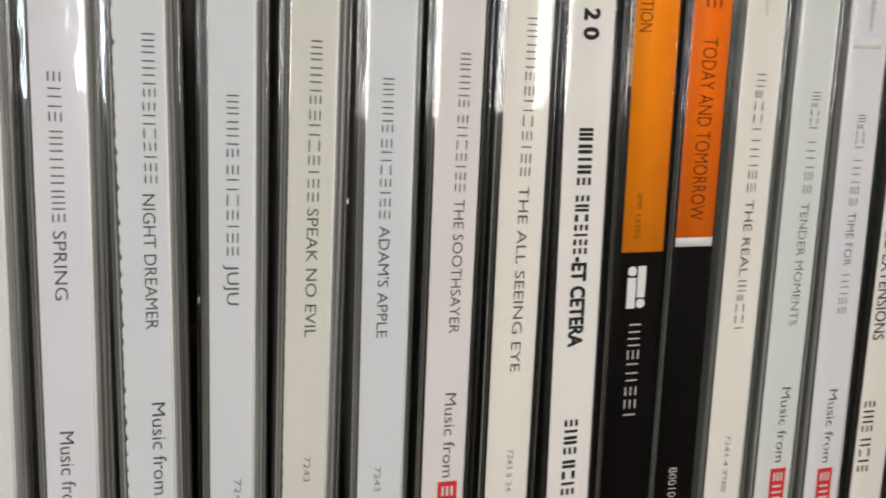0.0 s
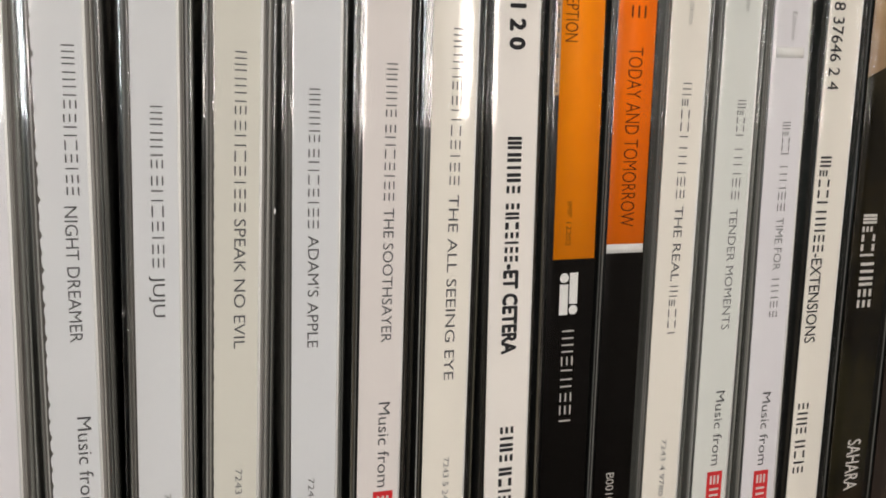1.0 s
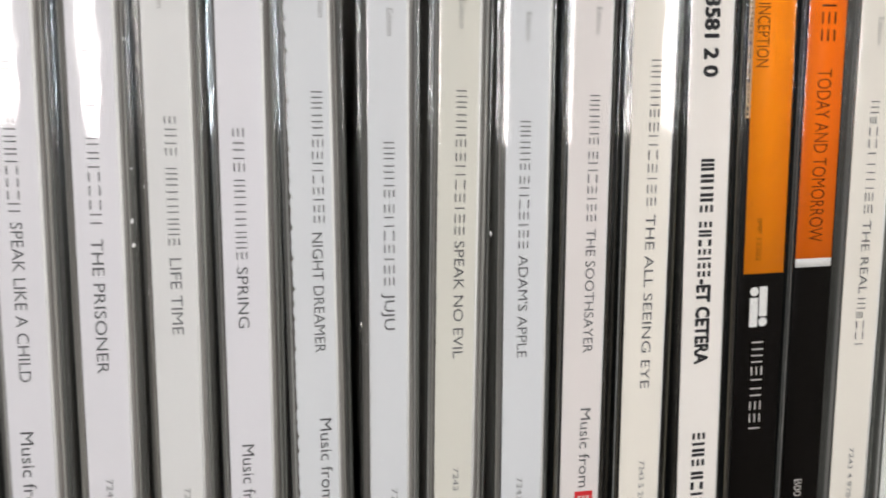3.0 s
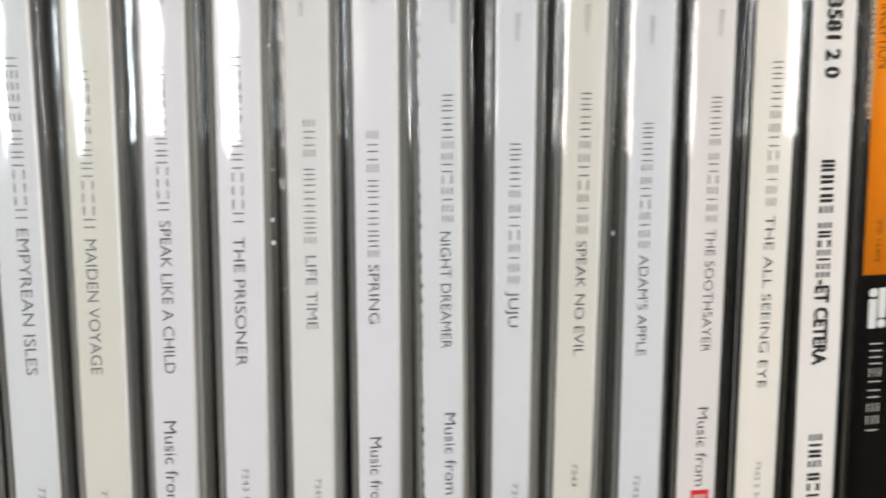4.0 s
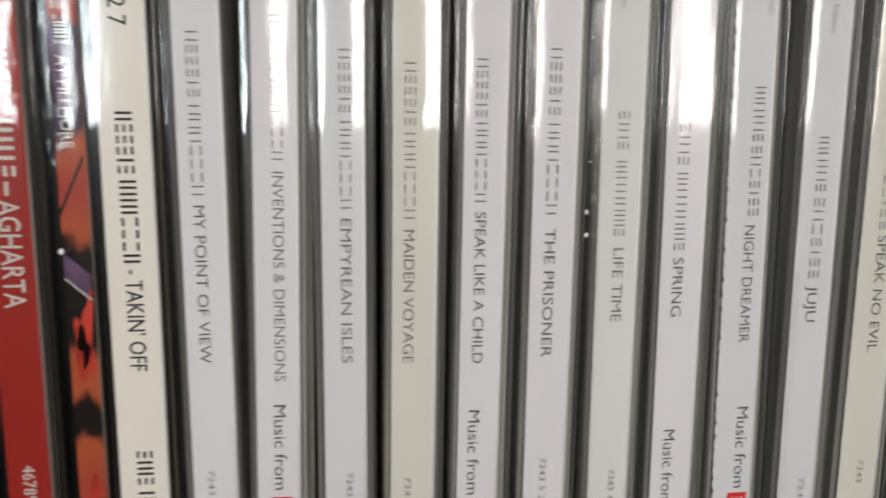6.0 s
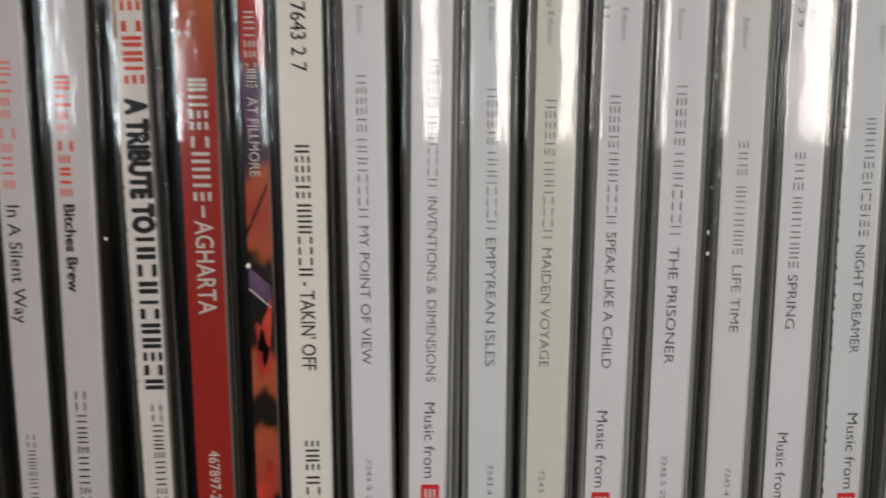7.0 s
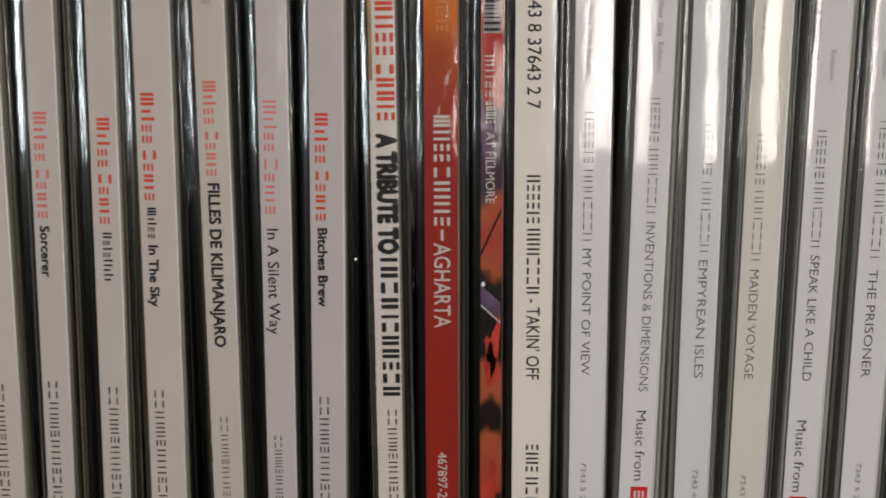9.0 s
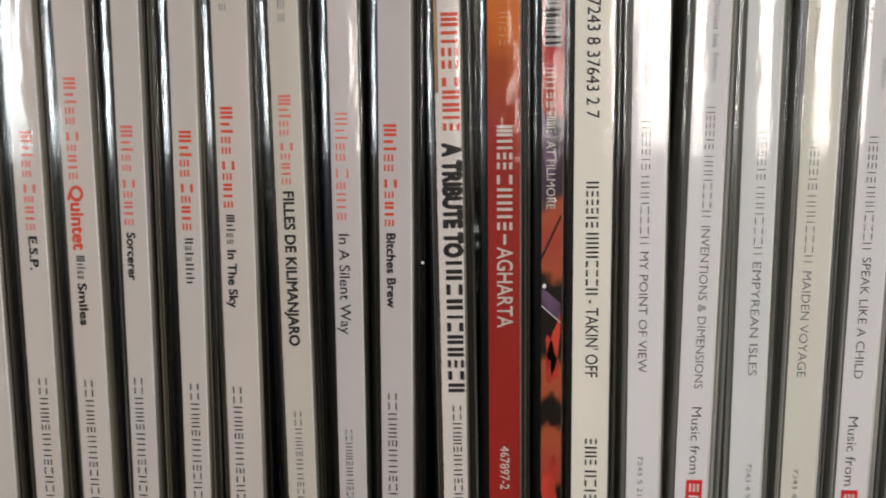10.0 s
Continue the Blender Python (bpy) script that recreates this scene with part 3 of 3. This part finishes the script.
cd_case(105.74, 9.89, 5.8, 0.0, 'red', -0.06, 0.05, 0, 0.22, 0, "shrink-wrapped jewel case with dark red and orange spine", [
    wrap(6.4, 3, 1.2, 0, 125, 16, 0.12), wrap(0.7, 31, -0.9, 58, 124, 60, 0.3, "film_seam"),
    word(112.5, 106.5, 4.86, 1.9, "ink_gold", "12#1#", 0.2), word(91.8, 83.6, 4.76, 2.9, "ink_pale", "311##", 0.56), word(82.5, 72, 4.76, 2.9, "ink_pale", "=221#", 0.56),
    word(71.5, 69.0, 4.76, 0.5, "ink_pale", "1", 2.5), text("AGHARTA", 68.7, 53, 4.76, 2.9, "ink_pale", 0.01), text("467897-2", 28.9, 19.9, 4.66, 1.7, "ink_pale", 0.01),
])
cd_case(115.93, 5.69, 3.7, 0.0, 'art', -0.03, -0.15, 0, 0.22, 0, "slim shrink-wrapped case with red and purple printed artwork spine", [
    # the white speck beside the wedge is a glint painted on
    blob(ART_PURPLE, 88, 13, 2.6, 2.2, 0.15, 2), panel("artwork_wedge", ART_PURPLE, 61, 57, 1.62, 5.25, -0.9, "", 0.03), blob(ART_RED, 50, 12, 4.3, 1.9, -0.2, 4), panel("artwork_line", CARDS["dark"], 67.2, 66.2, 1.62, 5.25, 2.2, "", 0.045), panel("artwork_edge", WHITE, 57.4, 57.1, 1.62, 5.25, -0.9, "", 0.04), blob(ART_RED, 46, 9, 3.6, 2.6, 0.1, 9), blob(ART_RED, 20, 13, 3.4, 3.0, 0.0, 11), barcode(121, 106, 2.0, 5.2, SILVER, 5), scuff_glint(2.0, 61.5, 0.5, 0.4, -1.9), wrap(4.6, 8, 1.1, 0, 125, 30, 0.22),
    word(102.2, 95, 3.17, 1.6, "ink_pale", "311##", 0.24), word(94.2, 90.3, 3.27, 1.6, "ink_pale", "=221#", 0.24), text("AT FILLMORE", 88.8, 76, 3.27, 1.6, "ink_pale", 0),
])
cd_case(121.93, 10.57, 6.9, 0.0, 'cream', -0.06, 0.05, 0, 0.1, 0, "clear jewel case, cream spine card with bold black lettering", [
    text("7243 8 37643 2 7", 114.5, 92.9, 4.97, 2.35, "ink", 0.01), word(81.1, 72.4, 5.07, 2.35, "ink", "2###1#", 0.38), word(71.4, 59.4, 5.17, 2.35, "ink", "222===2", 0.38),
    text("- TAKIN' OFF", 58.4, 43.1, 5.27, 2.35, "ink", 0.01), word(30.5, 25.2, 5.37, 2.35, "ink", "#12#", 0.38), word(24, 17.8, 5.37, 2.35, "ink", "2=1#", 0.38),
])
cd_case(132.8, 8.84, 6.2, -0.0033, 'lilac', -0.03, 0.1, 0, 0.1, 2, "clear jewel case, pale lilac-white spine card, thin grey lettering", [
    word(113, 107.42, 4.26, 0.95, "ink_faint", "#1ae2ebe", 0.13), word(106.52, 104, 4.26, 0.95, "ink_faint", "#ebe", 0.13), text("Edition", 103.1, 98.9, 4.23, 0.95, "ink_faint", -0.01),
    word(92.2, 83.2, 4.29, 1.6, "ink_thin", "2###1#", 0.2), word(82, 69.2, 4.25, 1.6, "ink_thin", "222===2", 0.2), text("MY POINT OF VIEW", 67.7, 44, 4.28, 1.6, "ink_thin", 0),
    text("7243 5 212", 27.1, 17.4, 4.27, 0.95, "ink_thin_pale", -0),
])
cd_case(141.95, 10.33, 6.1, 0.0149, 'lilac', 0.06, 0.45, 0, 0.2, 2, "clear jewel case, pale lilac-white spine card, thin grey lettering", [
    word(94.6, 86.9, 5.1, 1.6, "ink_thin_pale", "2###1#", 0.2), word(85.6, 74.2, 5.16, 1.6, "ink_thin_pale", "222===2", 0.2), text("INVENTIONS & DIMENSIONS", 72.5, 40.8, 5.21, 1.6, "ink_thin_pale", 0),
    text("Music from", 37.1, 23.4, 5.1, 1.8, "ink_soft", 0), badge(22.2, 13.7, 5.29), word(113.7, 108.49, 5.32, 0.95, "ink_faint", "#1ae2ebe", 0.13),
    word(107.65, 105.3, 5.32, 0.95, "ink_faint", "#ebe", 0.13), text("Edition", 104.2, 99.2, 5.54, 0.95, "ink_faint", -0.01),
])
cd_case(152.57, 9.65, 6, 0.0034, 'cool', -0.1, 0.45, 0, 0.2, 2, "clear jewel case, cool white spine card, thin grey lettering", [
    word(90, 81.1, 5.14, 1.6, "ink_thin_pale", "2###1#", 0.2), word(79.8, 67.1, 5.18, 1.6, "ink_thin_pale", "222===2", 0.2), text("EMPYREAN ISLES", 65.6, 43.5, 5.14, 1.6, "ink_thin_pale", 0),
    word(112.2, 106.87, 4.66, 0.95, "ink_faint", "#1ae2ebe", 0.13), word(106.01, 103.6, 4.66, 0.95, "ink_faint", "#ebe", 0.13), text("Edition", 102.8, 97.8, 4.89, 0.95, "ink_faint", -0.01),
    text("7243 4 98", 25.8, 17.6, 5.35, 0.95, "ink_thin_pale", -0),
])
cd_case(162.52, 10.03, 6.4, 0.01, 'cream_green', -0.1, 0.45, 0, 0.2, 2, "clear jewel case, pale yellowish spine card, thin grey lettering", [
    word(88.2, 79.2, 4.14, 1.6, "ink_thin_pale", "2###1#", 0.2), word(78.1, 65.5, 4.16, 1.6, "ink_thin_pale", "222===2", 0.2), text("MAIDEN VOYAGE", 63.8, 43.2, 4.14, 1.6, "ink_thin_pale", 0),
    word(111.9, 106.32, 3.5, 0.95, "ink_faint", "#1ae2ebe", 0.13), word(105.42, 102.9, 3.5, 0.95, "ink_faint", "#ebe", 0.13), text("Edition", 102.1, 96.9, 3.78, 0.95, "ink_faint", -0.01),
    text("7243 4", 24.7, 18.7, 4.26, 0.95, "ink_thin_pale", -0),
])
cd_case(172.85, 10.47, 6, 0.0126, 'lilac', 0.2, 0.45, 0, 0.18, 2, "clear jewel case, pale lilac-white spine card, thin grey lettering", [
    word(88.8, 80.4, 4.08, 1.6, "ink_thin", "2###1#", 0.2), word(79.6, 67.9, 4.22, 1.6, "ink_thin", "222===2", 0.2), text("SPEAK LIKE A CHILD", 66.4, 42.9, 4.36, 1.6, "ink_thin", 0),
    text("7243 8 75336 2 3", 113.7, 101.1, 2.09, 0.95, "ink_thin_pale", -0), text("Music from", 35.3, 21.3, 4.09, 1.8, "ink_soft", 0), badge(20.4, 11.9, 4.35),
    text("Edition", 102.7, 97.6, 5.08, 0.95, "ink_faint", -0.01),
])
cd_case(183.62, 10.27, 6.2, 0.0095, 'lilac', 0.16, 0.45, 0, 0.1, 2, "clear jewel case, pale lilac-white spine card, thin grey lettering", [
    word(90.4, 80.8, 4.46, 1.6, "ink_thin", "2###1#", 0.2), word(79.5, 66, 4.49, 1.6, "ink_thin", "222===2", 0.2), text("THE PRISONER", 63.8, 43.6, 4.47, 1.6, "ink_thin", 0),
    text("7243 5 2564", 27.1, 16.8, 4.57, 0.95, "ink_thin_pale", -0), text("Edition", 102.5, 97.8, 3.73, 0.95, "ink_faint", -0.01), scuff_glint(9.6, 66.5, 0.45, 0.22),
    scuff_glint(9.7, 63.0, 0.4, 0.3), scuff_glint(9.5, 92, 0.3, 0.15), scuff_glint(9.8, 74.0, 0.2, 0.12),
])
cd_case(194.19, 10.16, 6.1, 0.004, 'grey', 0.27, 0.05, 0, 0.1, 2, "clear jewel case, light grey spine card, thin grey lettering", [
    word(81.4, 75.8, 4.99, 1.6, "ink_thin_pale", "#12#", 0.2), word(74, 62.6, 4.93, 1.6, "ink_thin_pale", "3111123#", 0.2), text("LIFE TIME", 60.7, 49.1, 4.99, 1.6, "ink_thin_pale", 0),
    wrap(1.5, 27, 0.0, 6, 112, 30, 0.26, "torn_film"), text("7243 4", 24.7, 19.6, 5.42, 0.95, "ink_thin_pale", -0), text("Edition", 101.1, 96.4, 4.31, 0.95, "ink_faint", -0.01),
])
cd_case(204.65, 10.42, 6.3, 0.0, 'lilac', -0.08, -0.25, 0, 0.24, 2, "clear jewel case, pale lilac-white spine card, thin grey lettering", [
    word(79.7, 73.4, 4.35, 1.6, "ink_thin", "#12#", 0.2), word(72.2, 60.3, 4.35, 1.6, "ink_thin", "3111123#", 0.2), text("SPRING", 59.1, 49.7, 4.35, 1.6, "ink_thin", 0),
    text("Music from", 31.1, 18.4, 4.35, 1.8, "ink_soft", 0), text("Edition", 102.4, 98.3, 4.75, 0.95, "ink_faint", -0.01), text("38 2 9", 106.1, 99.7, 3.05, 0.95, "ink_thin_pale", -0),
])
cd_case(215.37, 10.72, 6.2, -0.0109, 'cool', 0.25, 0.06, 0.24, 0.24, 2, "clear jewel case, cool white spine card, thin grey lettering", [
    word(85.1, 76.9, 6.01, 1.6, "ink_thin", "3212#", 0.2), word(76.2, 65.5, 5.9, 1.6, "ink_thin", "#2=#1##", 0.2), text("NIGHT DREAMER", 64, 45.2, 5.52, 1.6, "ink_thin", 0),
    text("Music from", 34.5, 20.6, 6.03, 1.8, "ink_soft", 0), badge(19.8, 11.3, 5.8), text("Edition", 99.9, 95.7, 7, 0.95, "ink_faint", -0.01),
])
cd_case(226.39, 9.96, 5.9, 0.0, 'cool', 0.25, 0.06, 0, 0.22, 2, "clear jewel case, cool white spine card, thin grey lettering", [
    word(77.7, 69.3, 4.81, 1.6, "ink_thin", "3212#", 0.2), word(68.2, 55.5, 4.81, 1.6, "ink_thin", "#2=#1##", 0.2), text("JUJU", 54.3, 48.4, 4.81, 1.6, "ink_thin", 0),
    text("7243", 22, 17.4, 5.51, 0.95, "ink_thin_pale", -0), text("Edition", 97.3, 93.3, 5.01, 0.95, "ink_faint", -0.01), wrap(1.7, 21, 0.0, 0.5, 57, 22, 0.5, 'torn_film'),
])
cd_case(236.65, 11.35, 6.2, 0.0069, 'cream_green', 0.24, 0.06, 0.09, 0.16, 2, "clear jewel case, pale yellowish spine card, thin grey lettering", [
    word(85.5, 76.9, 5.19, 1.6, "ink_thin", "3212#", 0.2), word(76, 63.2, 5.17, 1.6, "ink_thin", "#2=#1##", 0.2), text("SPEAK NO EVIL", 62.2, 43.2, 5.19, 1.6, "ink_thin", 0),
    text("7243", 24.7, 20.7, 5.19, 0.95, "ink_thin_pale", -0), text("Edition", 98.8, 94.6, 5.08, 0.95, "ink_faint", -0.01), scuff_glint(9.9, 63.5, 0.5, 0.15),
])
cd_case(248.3, 9.82, 6.7, -0.0041, 'cool', 0.22, 0.06, 0, 0.1, 2, "clear jewel case, cool white spine card, thin grey lettering", [
    word(80.9, 73.3, 4.72, 1.6, "ink_thin", "3212#", 0.2), word(72.3, 60.8, 4.67, 1.6, "ink_thin", "#2=#1##", 0.2), text("ADAM'S APPLE", 59.7, 42.8, 4.71, 1.6, "ink_thin", 0),
    text("7243", 22.1, 18.1, 4.68, 0.95, "ink_thin_pale", -0), text("Edition", 97.3, 93.1, 4.99, 0.95, "ink_faint", -0.01),
])
cd_case(258.57, 10.28, 6.6, -0.0039, 'rose', 0.2, 0.06, 0, 0.1, 1, "clear jewel case, rosy white spine card, thin grey lettering", [
    word(85, 77.3, 5.74, 1.6, "ink_thin", "3212#", 0.2), word(76.1, 64.9, 5.7, 1.6, "ink_thin", "#2=#1##", 0.2), text("THE SOOTHSAYER", 63.7, 43, 5.74, 1.6, "ink_thin", 0),
    text("Music from", 33.4, 19.4, 5.73, 1.8, "ink_soft", 0), badge(18.7, 10.2, 5.78), text("Edition", 98.4, 94.4, 6, 0.95, "ink_faint", -0.01),
])
cd_case(269.3, 10.6, 6.95, -0.0086, 'cream', 0.02, -0.62, 0, 0.1, 1, "clear jewel case, cream spine card, thin grey lettering", [
    word(90.6, 81.6, 5.54, 1.6, "ink_thin", "3212#", 0.2), word(80.7, 67.3, 5.53, 1.6, "ink_thin", "#2=#1##", 0.2), text("THE ALL SEEING EYE", 65.8, 36.3, 5.54, 1.6, "ink_thin", 0),
    text("7243 5 24", 23.3, 16, 5.57, 0.95, "ink_thin_pale", -0),
])
cd_case(280.35, 9.65, 7.2, -0.0235, 'cream_grey', 0.2, 0.06, 0, 0.1, 1, "clear jewel case, warm white spine with heavy black lettering", [
    text("33581 2 0", 102.3, 88.1, 5.28, 2.35, "ink", 0.05), word(74.8, 66, 5.3, 2.35, "ink", "3212#", 0.6), word(64.4, 55.1, 5.25, 2.35, "ink", "#2=#1##", 0.6),
    text("-ET CETERA", 54.6, 40, 5.26, 2.35, "ink", 0.05), word(27.5, 21.5, 5.32, 2.35, "ink", "#12#", 0.6), word(20.4, 14.3, 5.25, 2.35, "ink", "2=1#", 0.6),
])
cd_case(290.45, 9.72, 8.4, -0.0235, 'black', 0.2, 0.06, 0, 0.1, 0, "black jewel case with orange upper spine and white emblem", [
    panel("orange_field", ORANGE, 121, 55.3, 2.5, 9.9, 0.0, "orange printed upper spine"), barcode(121, 81.5, 1.62, 2.45, TAN, 7), emblem(53.0, 5.6),
    text("INCEPTION", 99.8, 89.7, 4.27, 2.2, "ink_brown", -0.01), text("IMP 12202", 64.7, 57.5, 5.08, 0.9, "ink_brown", -0.01), word(43.6, 27.3, 5.68, 2.1, "ink_pale", "13#21##1", 0.22),
])
cd_case(300.62, 9.21, 6.9, -0.0176, 'black', 0.2, 0.06, 0, 0.1, 0, "black jewel case with orange upper spine and white band", [
    panel("orange_field", ORANGE_DEEP, 121, 57.7, 1.62, 8.45, 0.0, "deep orange printed upper spine"), panel("white_band", WHITE, 57.7, 56.2, 1.62, 8.45),
    word(105.5, 94.1, 5.23, 2.6, "ink_brown", "112##", 0.3), text("TODAY AND TOMORROW", 89.5, 60.6, 5.1, 2.6, "ink_brown", -0.01), text("B0010", 17.4, 12, 4.64, 1.5, "ink_pale", -0.01),
])
cd_case(310.29, 10.02, 6.9, -0.0176, 'cream', 0.2, 0.06, 0, 0.1, 2, "clear jewel case, cream spine card, thin grey lettering", [
    text("Edition", 98.1, 93.7, 5.3, 0.95, "ink_faint", -0.01), word(84.4, 75.3, 5.32, 1.6, "ink_thin", "3e==1", 0.2), word(74.1, 65.3, 5.34, 1.6, "ink_thin", "112##", 0.2),
    text("THE REAL", 64, 51.1, 5.33, 1.6, "ink_thin", 0), word(50.3, 41.7, 5.32, 1.6, "ink_thin", "3e==1", 0.2), text("7243 4 9780", 22.6, 12, 5.42, 0.95, "ink_thin_pale", -0),
])
cd_case(320.76, 10.35, 6.95, -0.0216, 'green_grey', 0.2, 0.06, 0, 0.1, 2, "clear jewel case, greenish grey spine card, thin grey lettering", [
    text("Edition", 100.7, 96.6, 6.07, 0.95, "ink_faint", -0.01), word(82, 75.9, 6.14, 1.6, "ink_thin_pale", "3e==1", 0.2), word(74.1, 65.1, 6.14, 1.6, "ink_thin_pale", "112##", 0.2),
    text("TENDER MOMENTS", 63.5, 42, 6.08, 1.6, "ink_thin_pale", 0), text("Music from", 30.7, 16.6, 6.15, 1.8, "ink_soft", 0), badge(15.4, 6.9, 6.17),
])
cd_case(331.56, 9.85, 7.2, -0.0318, 'lilac', 0.2, 0.06, 0, 0.1, 2, "clear jewel case, pale lilac-white spine card, thin grey lettering", [
    text("Edition", 97.1, 92.5, 5.75, 0.95, "ink_faint", -0.01), word(78.6, 72.9, 5.75, 1.6, "ink_thin_pale", "3e==1", 0.2), word(71.2, 63.1, 5.77, 1.6, "ink_thin_pale", "112##", 0.2),
    text("TIME FOR", 61.9, 52.4, 5.75, 1.6, "ink_thin_pale", 0), word(51.1, 43.8, 5.75, 1.6, "ink_thin_pale", "112##", 0.2), text("Music from", 29.7, 15.6, 5.76, 1.8, "ink_soft", 0),
    badge(14.5, 6, 5.75), panel("pale_patch", FOLD_GLOW, 91.2, 89.4, 2.4, 8.2, 0.0, "small pale patch"),
])
cd_case(341.86, 9.18, 6.9, -0.021, 'cream', 0.2, 0.06, 0, 0.1, 1, "clear jewel case, cream spine card with medium black lettering", [
    text("8 37646 2 4", 99.4, 84.5, 3.67, 2.35, "ink", 0.01), word(72.9, 64.4, 3.68, 2.35, "ink", "3e==1", 0.38), word(63.3, 55.7, 3.69, 2.35, "ink", "112##", 0.38),
    text("-EXTENSIONS", 55.4, 38.7, 3.63, 2.35, "ink", 0.01), word(27, 21.1, 3.64, 2.35, "ink", "#12#", 0.38), word(19.7, 13.2, 3.69, 2.35, "ink", "2=1#", 0.38),
])
cd_case(351.49, 10.55, 8.6, -0.021, 'brown', 0.2, 0.06, 0, 0.1, 0, "dark brown jewel case with condensed white lettering", [
    panel("tan_field", TAN, 121, 87, 1.62, 10.0, 0.5, "pale tan upper print"),
    word(62.5, 54.6, 5.34, 3.1, "ink_pale", "3e==1", 0.56), word(53.5, 44.9, 5.74, 3.1, "ink_pale", "112##", 0.56), text("SAHARA", 18.6, 8.3, 6.99, 3.1, "ink_pale", 0.01),
])
cd_case(362.49, 9.95, 6.5, -0.021, 'dark', 0.2, 0.06, 0, 0.1, 1, "dark jewel case at the end of the row", [
])
